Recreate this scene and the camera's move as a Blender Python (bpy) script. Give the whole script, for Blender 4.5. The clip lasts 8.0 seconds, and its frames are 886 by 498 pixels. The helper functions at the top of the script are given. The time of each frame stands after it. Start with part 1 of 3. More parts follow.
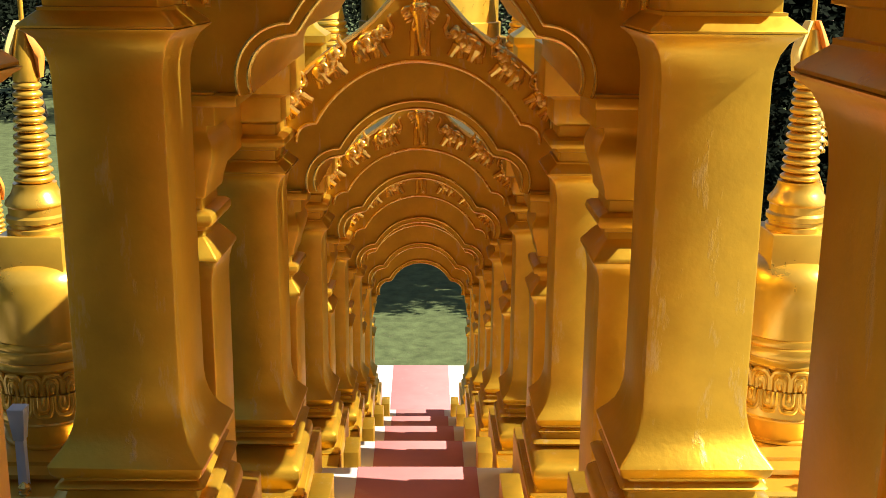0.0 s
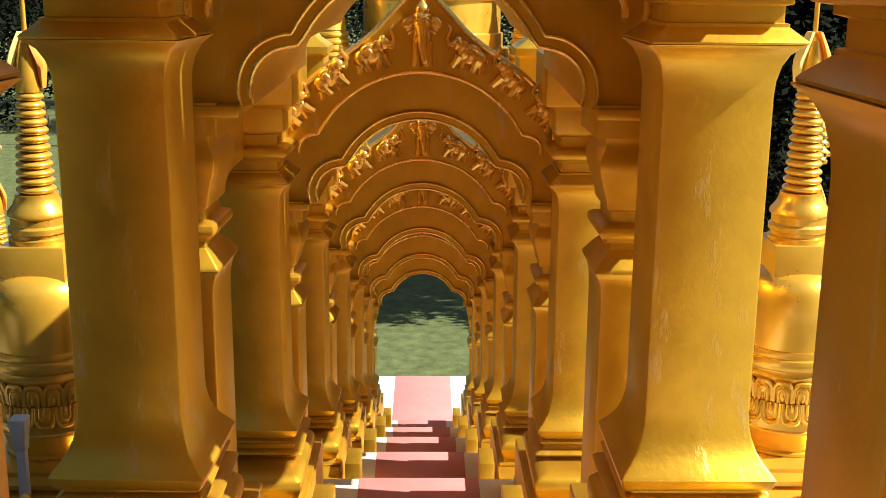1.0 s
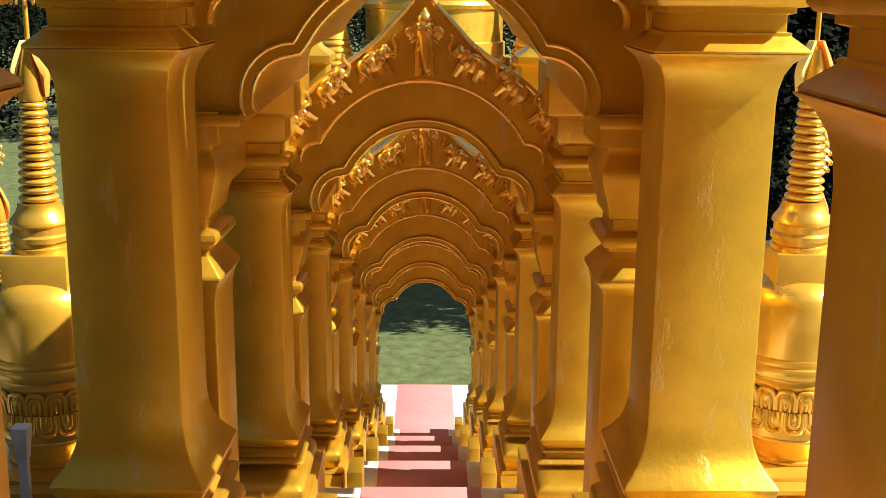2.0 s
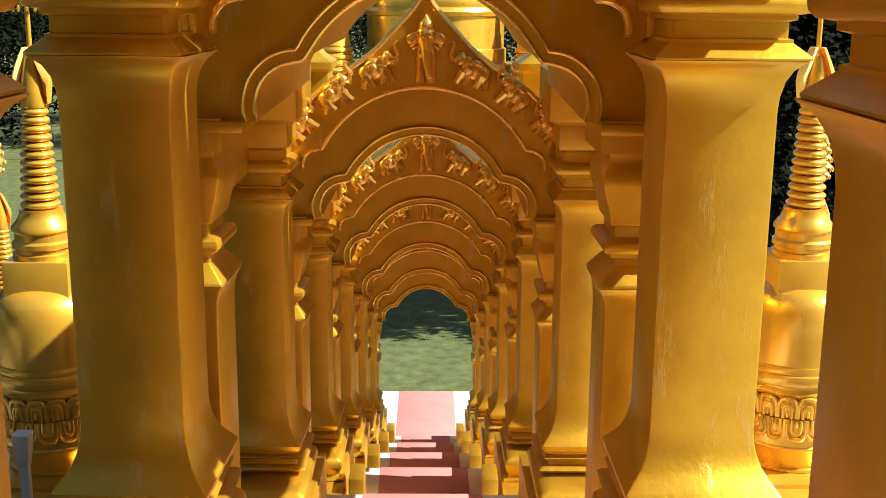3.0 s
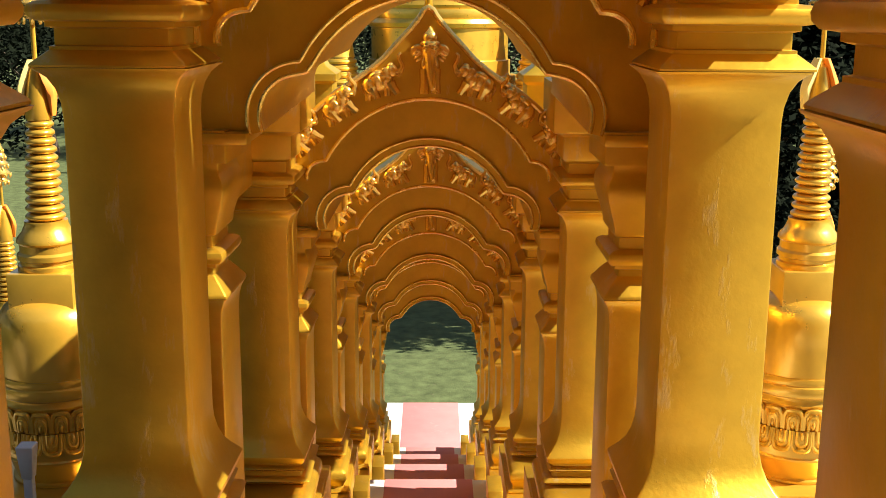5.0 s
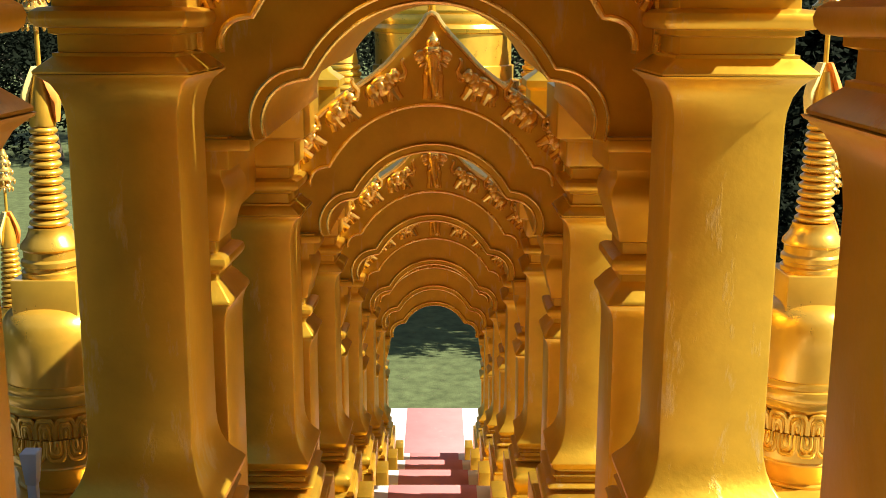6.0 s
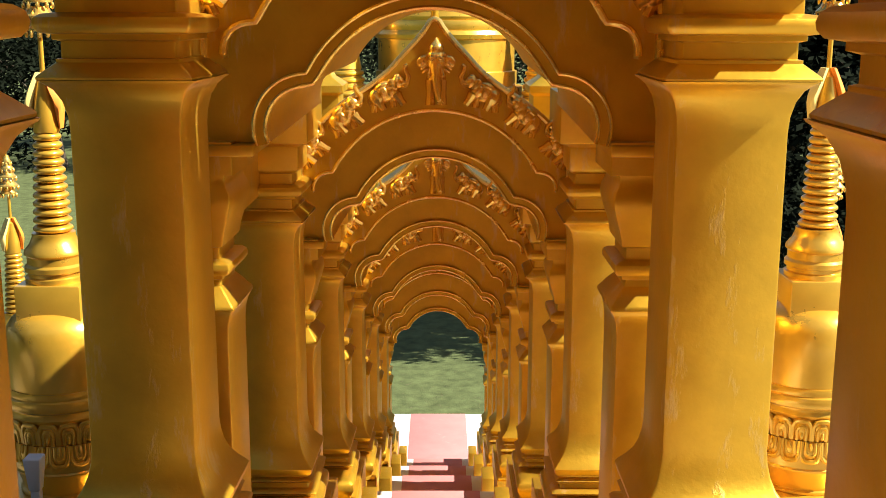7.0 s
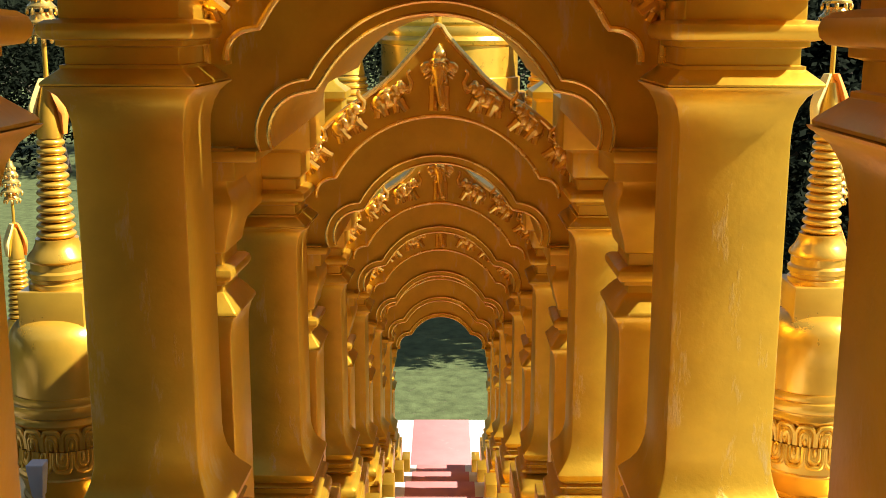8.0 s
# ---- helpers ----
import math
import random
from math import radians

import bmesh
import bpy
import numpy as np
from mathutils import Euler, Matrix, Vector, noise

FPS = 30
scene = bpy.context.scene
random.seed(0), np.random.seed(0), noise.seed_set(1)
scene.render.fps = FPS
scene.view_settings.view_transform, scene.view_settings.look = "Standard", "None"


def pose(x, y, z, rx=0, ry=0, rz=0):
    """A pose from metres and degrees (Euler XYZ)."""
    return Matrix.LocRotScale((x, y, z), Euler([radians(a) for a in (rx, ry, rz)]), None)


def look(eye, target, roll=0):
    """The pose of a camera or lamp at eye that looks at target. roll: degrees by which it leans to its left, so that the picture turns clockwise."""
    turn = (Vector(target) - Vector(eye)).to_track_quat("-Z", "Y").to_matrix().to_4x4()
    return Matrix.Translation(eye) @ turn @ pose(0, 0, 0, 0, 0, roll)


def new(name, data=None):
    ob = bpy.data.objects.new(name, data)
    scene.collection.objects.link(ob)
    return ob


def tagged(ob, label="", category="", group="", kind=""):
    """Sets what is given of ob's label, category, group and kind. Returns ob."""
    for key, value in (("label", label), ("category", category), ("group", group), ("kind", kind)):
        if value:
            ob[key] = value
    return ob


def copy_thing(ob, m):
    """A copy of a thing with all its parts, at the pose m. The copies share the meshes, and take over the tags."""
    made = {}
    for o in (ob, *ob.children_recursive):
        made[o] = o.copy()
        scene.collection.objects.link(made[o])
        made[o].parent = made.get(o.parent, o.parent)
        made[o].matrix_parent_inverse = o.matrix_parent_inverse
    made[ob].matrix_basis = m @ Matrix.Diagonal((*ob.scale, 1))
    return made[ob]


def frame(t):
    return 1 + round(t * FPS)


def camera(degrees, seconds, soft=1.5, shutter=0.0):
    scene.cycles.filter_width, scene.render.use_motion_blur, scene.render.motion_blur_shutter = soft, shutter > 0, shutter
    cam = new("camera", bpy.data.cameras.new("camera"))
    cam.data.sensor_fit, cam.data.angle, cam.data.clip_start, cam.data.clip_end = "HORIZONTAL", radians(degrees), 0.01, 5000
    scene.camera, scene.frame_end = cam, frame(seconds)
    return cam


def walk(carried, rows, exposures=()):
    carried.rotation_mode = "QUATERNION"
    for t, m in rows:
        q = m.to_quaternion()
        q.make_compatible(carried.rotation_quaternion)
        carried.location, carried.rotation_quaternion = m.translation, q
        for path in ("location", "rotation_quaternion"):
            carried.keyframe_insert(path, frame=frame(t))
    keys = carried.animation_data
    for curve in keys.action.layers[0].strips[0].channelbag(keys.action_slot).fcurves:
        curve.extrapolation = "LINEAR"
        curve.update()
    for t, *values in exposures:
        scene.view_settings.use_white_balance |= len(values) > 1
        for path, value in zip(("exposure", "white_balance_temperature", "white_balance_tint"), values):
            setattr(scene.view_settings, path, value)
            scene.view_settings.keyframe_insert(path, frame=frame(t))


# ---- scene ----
# Camera: held by hand on the uppermost landing, tilting slowly up and turning a little to the left.
EYE = 9.38
cam = camera(43.45, 8.0, soft=0.8)
ROWS = [
    (0.0, 0.0334, 0.0000, 0.0000, -14.199, -1.0765, 0.530),
    (0.5, 0.0345, 0.0027, -0.0010, -13.920, -1.0120, 0.545),
    (1.0, 0.0352, 0.0055, -0.0010, -13.650, -0.9600, 0.530),
    (1.5, 0.0355, 0.0060, 0.0005, -13.425, -0.9000, 0.530),
    (3.0, 0.0335, 0.0064, 0.0005, -12.885, -0.7680, 0.500),
    (3.5, 0.0325, 0.0055, 0.0012, -12.765, -0.7600, 0.500),
    (4.0, 0.0320, 0.0048, 0.0012, -12.605, -0.7150, 0.505),
    (4.5, 0.0325, 0.0057, 0.0010, -12.450, -0.6350, 0.455),
    (6.0, 0.0368, 0.0090, 0.0020, -12.040, -0.3300, 0.215),
    (6.5, 0.0370, 0.0095, 0.0015, -11.900, -0.2420, 0.160),
    (7.0, 0.0378, 0.0090, 0.0008, -11.747, -0.1540, 0.130),
    (7.5, 0.0389, 0.0095, 0.0007, -11.590, -0.0660, 0.115),
    (8.0, 0.0398, 0.0097, 0.0010, -11.450, 0.0187, 0.104),
]
walk(cam, [(t, pose(x, y, EYE + z, 0, 0, turn) @ pose(0, 0, 0, 90 + tilt) @ pose(0, 0, 0, 0, 0, lean))
           for t, x, y, z, tilt, turn, lean in ROWS], exposures=[(0.0, 1.42), (8.0, 1.50)])

# ---- light: clear sky, high sun from behind and to the right ----
SUN_EL, SUN_AZ = 42.0, 81.5     # azimuth of the sun, degrees from straight behind towards the right
world = bpy.data.worlds.new("sky")
scene.world = world
world.use_nodes = True
wn = world.node_tree
sky = wn.nodes.new("ShaderNodeTexSky")
sky.sky_type, sky.sun_disc = "NISHITA", False
sky.sun_elevation = radians(SUN_EL)
sky.sun_rotation = radians(180 - SUN_AZ)
wn.links.new(sky.outputs["Color"], wn.nodes["Background"].inputs["Color"])
wn.nodes["Background"].inputs["Strength"].default_value = 0.05
sun_data = bpy.data.lights.new("sun", "SUN")
sun_data.energy, sun_data.angle, sun_data.color = 5.0, radians(0.5), (1.0, 0.94, 0.82)
sun = new("sun", sun_data)
to_sun = Vector((math.sin(radians(SUN_AZ)) * math.cos(radians(SUN_EL)), -math.cos(radians(SUN_AZ)) * math.cos(radians(SUN_EL)), math.sin(radians(SUN_EL))))
sun.matrix_world = look(to_sun * 60, (0, 0, 0))


# ---- materials ----
def material(name, base, metal=0.0, rough=0.5, vary=0.12, scale=3.0, fine=60.0, bump=0.02, second=None, second_at=0.6, spec=0.5, per_object=0.0, coat=0.0, coat_rough=0.15, streak=1.0):
    """A surface with broad stains, fine grain and a little relief."""
    m = bpy.data.materials.new(name)
    m.use_nodes = True
    nt = m.node_tree
    b = nt.nodes["Principled BSDF"]
    co = nt.nodes.new("ShaderNodeTexCoord")
    big = nt.nodes.new("ShaderNodeTexNoise")
    big.inputs["Scale"].default_value, big.inputs["Detail"].default_value, big.inputs["Roughness"].default_value = scale, 6, 0.62
    small = nt.nodes.new("ShaderNodeTexNoise")
    small.inputs["Scale"].default_value, small.inputs["Detail"].default_value = fine, 4
    nt.links.new(co.outputs["Object"], big.inputs["Vector"])
    nt.links.new(co.outputs["Object"], small.inputs["Vector"])
    ramp = nt.nodes.new("ShaderNodeValToRGB")
    lo = [c * (1 - vary) for c in base]
    hi = [min(1, c * (1 + vary)) for c in base]
    ramp.color_ramp.elements[0].position, ramp.color_ramp.elements[0].color = 0.3, (*lo, 1)
    ramp.color_ramp.elements[1].position, ramp.color_ramp.elements[1].color = 0.7, (*hi, 1)
    nt.links.new(big.outputs["Fac"], ramp.inputs["Fac"])
    col = ramp.outputs["Color"]
    if second:
        mask = nt.nodes.new("ShaderNodeMapRange")
        mask.inputs["From Min"].default_value, mask.inputs["From Max"].default_value = second_at, second_at + 0.12
        two = nt.nodes.new("ShaderNodeTexNoise")
        two.inputs["Scale"].default_value, two.inputs["Detail"].default_value, two.inputs["Roughness"].default_value = scale * 2.7, 8, 0.7
        flow = nt.nodes.new("ShaderNodeMapping")
        flow.inputs["Scale"].default_value = (1, 1, streak)
        nt.links.new(co.outputs["Object"], flow.inputs["Vector"])
        nt.links.new(flow.outputs["Vector"], two.inputs["Vector"])
        nt.links.new(two.outputs["Fac"], mask.inputs["Value"])
        flake = nt.nodes.new("ShaderNodeMath")      # worn spots stand a little proud, with a rough edge
        flake.operation = "MULTIPLY"
        nt.links.new(mask.outputs["Result"], flake.inputs[0])
        nt.links.new(small.outputs["Fac"], flake.inputs[1])
        mix = nt.nodes.new("ShaderNodeMixRGB")
        mix.inputs["Color2"].default_value = (*second, 1)
        nt.links.new(mask.outputs["Result"], mix.inputs["Fac"])
        nt.links.new(col, mix.inputs["Color1"])
        col = mix.outputs["Color"]
    if per_object:
        info = nt.nodes.new("ShaderNodeObjectInfo")
        span = nt.nodes.new("ShaderNodeMapRange")
        span.inputs["To Min"].default_value, span.inputs["To Max"].default_value = 1 - per_object, 1 + per_object
        nt.links.new(info.outputs["Random"], span.inputs["Value"])
        mul = nt.nodes.new("ShaderNodeMixRGB")
        mul.blend_type, mul.inputs["Fac"].default_value = "MULTIPLY", 1.0
        nt.links.new(col, mul.inputs["Color1"])
        nt.links.new(span.outputs["Result"], mul.inputs["Color2"])
        col = mul.outputs["Color"]
    nt.links.new(col, b.inputs["Base Color"])
    b.inputs["Metallic"].default_value = metal
    b.inputs["Specular IOR Level"].default_value = spec
    b.inputs["Coat Weight"].default_value, b.inputs["Coat Roughness"].default_value = coat, coat_rough
    rr = nt.nodes.new("ShaderNodeMapRange")
    rr.inputs["To Min"].default_value, rr.inputs["To Max"].default_value = max(0.05, rough - 0.1), min(1, rough + 0.1)
    nt.links.new(big.outputs["Fac"], rr.inputs["Value"])
    nt.links.new(rr.outputs["Result"], b.inputs["Roughness"])
    if bump:
        both = nt.nodes.new("ShaderNodeMath")
        both.operation, both.inputs[1].default_value = "MULTIPLY_ADD", 0.35
        nt.links.new(small.outputs["Fac"], both.inputs[0])
        nt.links.new(big.outputs["Fac"], both.inputs[2])
        height = both.outputs["Value"]
        if second:
            add = nt.nodes.new("ShaderNodeMath")
            add.operation, add.inputs[1].default_value = "MULTIPLY_ADD", 0.8
            nt.links.new(flake.outputs["Value"], add.inputs[0])
            nt.links.new(height, add.inputs[2])
            height = add.outputs["Value"]
        bp = nt.nodes.new("ShaderNodeBump")
        bp.inputs["Strength"].default_value, bp.inputs["Distance"].default_value = 0.5, bump
        nt.links.new(height, bp.inputs["Height"])
        nt.links.new(bp.outputs["Normal"], b.inputs["Normal"])
    return m


GOLD = material("gold_paint", (0.665, 0.394, 0.032), 0.80, 0.40, 0.13, 2.6, 38, 0.006, (0.66, 0.46, 0.17), 0.575, per_object=0.05, coat=0.14, coat_rough=0.24, streak=0.25)
GOLD_BRIGHT = material("gold_paint_glossy", (0.86, 0.56, 0.13), 0.80, 0.25, 0.08, 4, 60, 0.003, coat=0.05, coat_rough=0.15)
GOLD_CHEDI = material("gold_paint_chedi", (0.75, 0.43, 0.045), 0.60, 0.30, 0.10, 2, 45, 0.003, per_object=0.04, coat=0.4, coat_rough=0.18)
CARPET = material("red_painted_path", (0.50, 0.185, 0.175), 0, 0.85, 0.10, 1.5, 90, 0.004, (0.52, 0.24, 0.22), 0.60)
WHITE = material("white_stone_edge", (0.70, 0.665, 0.59), 0, 0.75, 0.06, 2, 60, 0.004, (0.62, 0.58, 0.50), 0.66)
CONCRETE = material("weathered_concrete", (0.34, 0.33, 0.30), 0, 0.9, 0.18, 1.2, 50, 0.006, (0.18, 0.17, 0.145), 0.58)
# Colour of the added rear wall, dark and warm for its reflection in the gold.
PLASTER = material("ochre_plaster", (0.26, 0.125, 0.05), 0, 0.85, 0.15, 1.2, 40, 0.004)
PALE = material("pale_grey_paint", (0.62, 0.63, 0.62), 0, 0.6, 0.06, 3, 60, 0.002)
GRASS = material("mown_grass", (0.085, 0.105, 0.042), 0, 0.95, 0.35, 2.6, 30, 0.06, (0.12, 0.115, 0.062), 0.60, spec=0.1)
# Far below real foliage: the deep shade of the crowns is in this colour.
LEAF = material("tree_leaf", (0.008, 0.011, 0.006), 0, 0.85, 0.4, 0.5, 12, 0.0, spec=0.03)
BARK = material("tree_bark", (0.10, 0.075, 0.05), 0, 0.9, 0.3, 2, 30, 0.03)
CLOTH_Y = material("yellow_cloth", (0.90, 0.70, 0.22), 0, 0.7, 0.1, 5, 80, 0.003)
CLOTH_O = material("orange_cloth", (0.80, 0.24, 0.02), 0, 0.7, 0.1, 5, 80, 0.003)


# ---- mesh tools ----
def finish(bm, name, mat, smooth=None):
    bmesh.ops.recalc_face_normals(bm, faces=bm.faces)
    me = bpy.data.meshes.new(name)
    if smooth is not None:
        lim = radians(smooth)
        for f in bm.faces:
            f.smooth = True
        for e in bm.edges:
            if len(e.link_faces) == 2 and e.calc_face_angle(0) > lim:
                e.smooth = False
    bm.to_mesh(me)
    bm.free()
    me.materials.append(mat)
    return me


def part(name, bm, mat, parent=None, label="", at=None, smooth=35):
    ob = new(name, finish(bm, name, mat, smooth))
    if parent:
        ob.parent = parent
    if at is not None:
        ob.matrix_basis = at
    if label:
        tagged(ob, label)
    return ob


def again(ob, parent, at):
    """The same mesh once more, as a part of its own, with its sub-parts."""
    o = new(ob.name.split(".")[0], ob.data)
    o.parent, o.matrix_basis = parent, at
    for key in ("label",):
        if key in ob.keys():
            o[key] = ob[key]
    for c in ob.children:
        again(c, o, c.matrix_basis.copy())
    return o


def thing(name, label, category, group="", kind="", at=None):
    ob = new(name)
    ob.empty_display_size = 0.2
    if at is not None:
        ob.matrix_basis = at
    return tagged(ob, label, category, group, kind)


def rings(bm, loops, cap=True):
    """Skin a stack of closed loops of equal length."""
    made = [[bm.verts.new(v) for v in lp] for lp in loops]
    n = len(made[0])
    for a, b in zip(made, made[1:]):
        for i in range(n):
            bm.faces.new((a[i], a[(i + 1) % n], b[(i + 1) % n], b[i]))
    if cap:
        bm.faces.new(made[0][::-1])
        bm.faces.new(made[-1])
    return made


def square_loop(h, z, c, hy=None, cx=0, cy=0):
    """A square of half width h with its corners cut by c, two cuts a corner."""
    hy = h if hy is None else hy
    pts = []
    for sx, sy, turn in ((1, 1, 0), (-1, 1, 1), (-1, -1, 2), (1, -1, 3)):
        for k in range(3):
            a = radians(turn * 90 + k * 45)
            pts.append((cx + sx * (h - c) + c * math.cos(a), cy + sy * (hy - c) + c * math.sin(a), z))
    return pts


def column(profile, c=0.02, cx=0, cy=0, bm=None):
    """A square shaft from (half width, height) pairs."""
    bm = bm or bmesh.new()
    rings(bm, [square_loop(h, z, min(c, h * 0.4), None, cx, cy) for h, z in profile])
    return bm


def slab(x0, x1, y0, y1, z0, z1, bevel=0.01, bm=None):
    bm = bm or bmesh.new()
    m = Matrix.LocRotScale(((x0 + x1) / 2, (y0 + y1) / 2, (z0 + z1) / 2), None, (x1 - x0, y1 - y0, z1 - z0))
    r = bmesh.ops.create_cube(bm, size=1, matrix=m)
    if bevel:
        edges = list({e for v in r["verts"] for e in v.link_edges})
        bmesh.ops.bevel(bm, geom=edges, offset=bevel, segments=2, profile=0.5, affect="EDGES")
    return bm


def lathe(profile, n=32, bm=None, cx=0, cy=0):
    bm = bm or bmesh.new()
    rings(bm, [[(cx + max(r, 0.001) * math.cos(2 * math.pi * i / n), cy + max(r, 0.001) * math.sin(2 * math.pi * i / n), z) for i in range(n)] for r, z in profile])
    return bm


def band(inner, outer, y0, y1, bm=None):
    """A plate between two open outlines of equal length in the x-z plane, from y0 to y1."""
    bm = bm or bmesh.new()
    rows = []
    for path, y in ((inner, y0), (outer, y0), (outer, y1), (inner, y1)):
        rows.append([bm.verts.new((x, y, z)) for x, z in path])
    n = len(inner)
    for a, b in zip(rows, rows[1:] + rows[:1]):
        for i in range(n - 1):
            bm.faces.new((a[i], a[i + 1], b[i + 1], b[i]))
    bm.faces.new([r[0] for r in rows])
    bm.faces.new([r[-1] for r in rows][::-1])
    return bm


def tube(bm, pts, r, n=8):
    """A round bar along points."""
    loops = []
    for i, p in enumerate(pts):
        p = Vector(p)
        d = (Vector(pts[min(i + 1, len(pts) - 1)]) - Vector(pts[max(i - 1, 0)])).normalized()
        side = d.cross(Vector((0, 1, 0)))
        side = side.normalized() if side.length > 0.01 else Vector((1, 0, 0))
        up = side.cross(d)
        rr = r[i] if isinstance(r, (list, tuple)) else r
        loops.append([p + rr * (math.cos(2 * math.pi * k / n) * side + math.sin(2 * math.pi * k / n) * up) for k in range(n)])
    rings(bm, loops)
    return bm


def blob(bm, at, size, turn=0, seg=10):
    m = Matrix.Translation(at) @ Matrix.Rotation(turn, 4, "Y") @ Matrix.Diagonal((*size, 1))
    bmesh.ops.create_uvsphere(bm, u_segments=seg, v_segments=max(6, seg - 2), radius=1, matrix=m)
    return bm


def resample(path, n):
    """n points spread evenly along an open outline."""
    d = [0.0]
    for a, b in zip(path, path[1:]):
        d.append(d[-1] + math.hypot(b[0] - a[0], b[1] - a[1]))
    out = []
    for i in range(n):
        s = d[-1] * i / (n - 1)
        j = max(k for k in range(len(d)) if d[k] <= s + 1e-9)
        j = min(j, len(d) - 2)
        t = (s - d[j]) / max(1e-9, d[j + 1] - d[j])
        out.append((path[j][0] + t * (path[j + 1][0] - path[j][0]), path[j][1] + t * (path[j + 1][1] - path[j][1])))
    return out


def arc(x0, z0, x1, z1, bulge, n=10):
    """Points of an arc from one place to another; bulge: its height over the chord, to the left of the way."""
    mx, mz, dx, dz = (x0 + x1) / 2, (z0 + z1) / 2, x1 - x0, z1 - z0
    ch = math.hypot(dx, dz)
    out = []
    r = (ch * ch / 4 + bulge * bulge) / (2 * bulge)
    cx, cz = mx - dz / ch * (bulge - r), mz + dx / ch * (bulge - r)
    a0, a1 = math.atan2(z0 - cz, x0 - cx), math.atan2(z1 - cz, x1 - cx)
    while a1 - a0 > math.pi:
        a1 -= 2 * math.pi
    while a1 - a0 < -math.pi:
        a1 += 2 * math.pi
    for i in range(n + 1):
        a = a0 + (a1 - a0) * i / n
        out.append((cx + r * math.cos(a), cz + r * math.sin(a)))
    return out


def trefoil(spring, spring_z, cusp, cusp_z, top, n=24):
    """A three-lobed arch from the left foot to the right foot: n points a lobe."""
    left = arc(-spring, spring_z, -cusp, cusp_z, 0.26 * math.hypot(spring - cusp, cusp_z - spring_z), n)
    mid = arc(-cusp, cusp_z, cusp, cusp_z, top - cusp_z, 2 * n)
    right = [(-x, z) for x, z in left[::-1]]
    return left + mid[1:-1] + right


def offset(path, d):
    """An open outline moved by d to the left of its way."""
    out = []
    for i, (x, z) in enumerate(path):
        (x0, z0), (x1, z1) = path[max(i - 2, 0)], path[min(i + 2, len(path) - 1)]
        ln = max(1e-6, math.hypot(x1 - x0, z1 - z0))
        out.append((x - (z1 - z0) / ln * d, z + (x1 - x0) / ln * d))
    return out


# ---- plan of the stairs ----
FIRST, STEP, DROP = 4.096, 3.0, 1.063      # first gate's front, distance and fall from gate to gate
GAP, SHAFT = 0.9056, 0.2068               # half the passage; half the shaft
FLARE = EYE - 1.90                        # lower rim of the first gate's shafts
LANDING = FLARE - 0.80                    # first gate's landing
CX = GAP + SHAFT


def level(k):
    """Height of a landing: the flights fall a little faster than the gates."""
    return LANDING - DROP * k if k < 1 else LANDING - DROP - 1.118 * (k - 1)


# ---- ground ----
def build_ground():
    bm = bmesh.new()
    xs = [-400, -120, -60, -40] + list(range(-30, 31, 2)) + [40, 60, 120, 400]
    ys = [-300, -80, -30, -10] + list(range(-6, 80, 2)) + [90, 120, 200, 600]
    grid = []
    for y in ys:
        row = []
        for x in xs:
            z = 0.05 * noise.noise((x * 0.15, y * 0.15, 0)) if y > 26 else 0
            row.append(bm.verts.new((x, y, z - 0.05)))
        grid.append(row)
    for a, b in zip(grid, grid[1:]):
        for i in range(len(xs) - 1):
            bm.faces.new((a[i], a[i + 1], b[i + 1], b[i]))
    ob = new("ground", finish(bm, "ground", GRASS, 60))
    tagged(ob, "patchy mown lawn with worn straw-coloured spots", "lawn", kind="structure")


build_ground()

PATH = 1.55       # half width of the stair
RED = 0.46        # half width of the red strip


def build_stairs():
    """Landings and flights, each landing one level lower."""
    root = thing("stairway", "stairway of white stone with a red painted strip", "stairs", kind="structure")
    for k in range(-1, 7):
        z, red = level(k), RED if k < 6 else 0.66
        y0 = FIRST + STEP * k - 0.68
        y1 = FIRST + STEP * k + 0.86
        if k == -1:
            y0 = -4.0
        if k == 6:
            y1 = 25.45
        part("landing", slab(-PATH, PATH, y0, y1, z - 0.6 if k < 6 else z - 0.2, z, 0.008), WHITE if k > -1 else CONCRETE, root)
        part("red_strip", slab(-red, red, y0 + 0.01, y1 + 0.004, z - 0.02, z + 0.004, 0.002), CARPET, root, "faded red painted strip")
        if k == 6:
            continue
        n, run, fall = 6, (STEP - 1.54) / 6, z - level(k + 1)
        for i in range(1, n):
            zi = z - fall * i / n
            ya = y1 + run * (i - 1)
            part("step", slab(-PATH, PATH, ya, ya + run + 0.02, zi - 0.5, zi, 0.006), WHITE, root)
            part("red_strip", slab(-RED, RED, ya + 0.01, ya + run + 0.024, zi - 0.02, zi + 0.004, 0.002), CARPET, root)
    return root


build_stairs()


def build_shade_wall():
    """A plain wall added behind the viewpoint; it blocks sky light from the gate fronts."""
    ob = new("wall_south", finish(slab(-9.0, 9.0, -4.40, -4.01, -0.2, EYE + 3.6, 0.02), "wall_south", PLASTER, 35))
    tagged(ob, "plain red-ochre plastered wall added out of view to dim the stairs", "wall", kind="structure")


build_shade_wall()


def build_terraces():
    """Plain concrete terraces on both sides of the stair that carry the rows of chedis."""
    for k in range(-1, 6):
        z = level(k) - 0.90
        y0 = FIRST + STEP * k - 0.68 if k > -1 else -6.0
        y1 = FIRST + STEP * (k + 1) - 0.68
        for s in (-1, 1):
            x0, x1 = sorted((s * (PATH + 0.004), s * 9.0))
            ob = new("terrace", finish(slab(x0, x1, y0, y1 - 0.004, -0.3, z, 0.01), "terrace", CONCRETE, 35))
            tagged(ob, "plain pale concrete terrace step beside the stairway", "terrace", kind="structure")


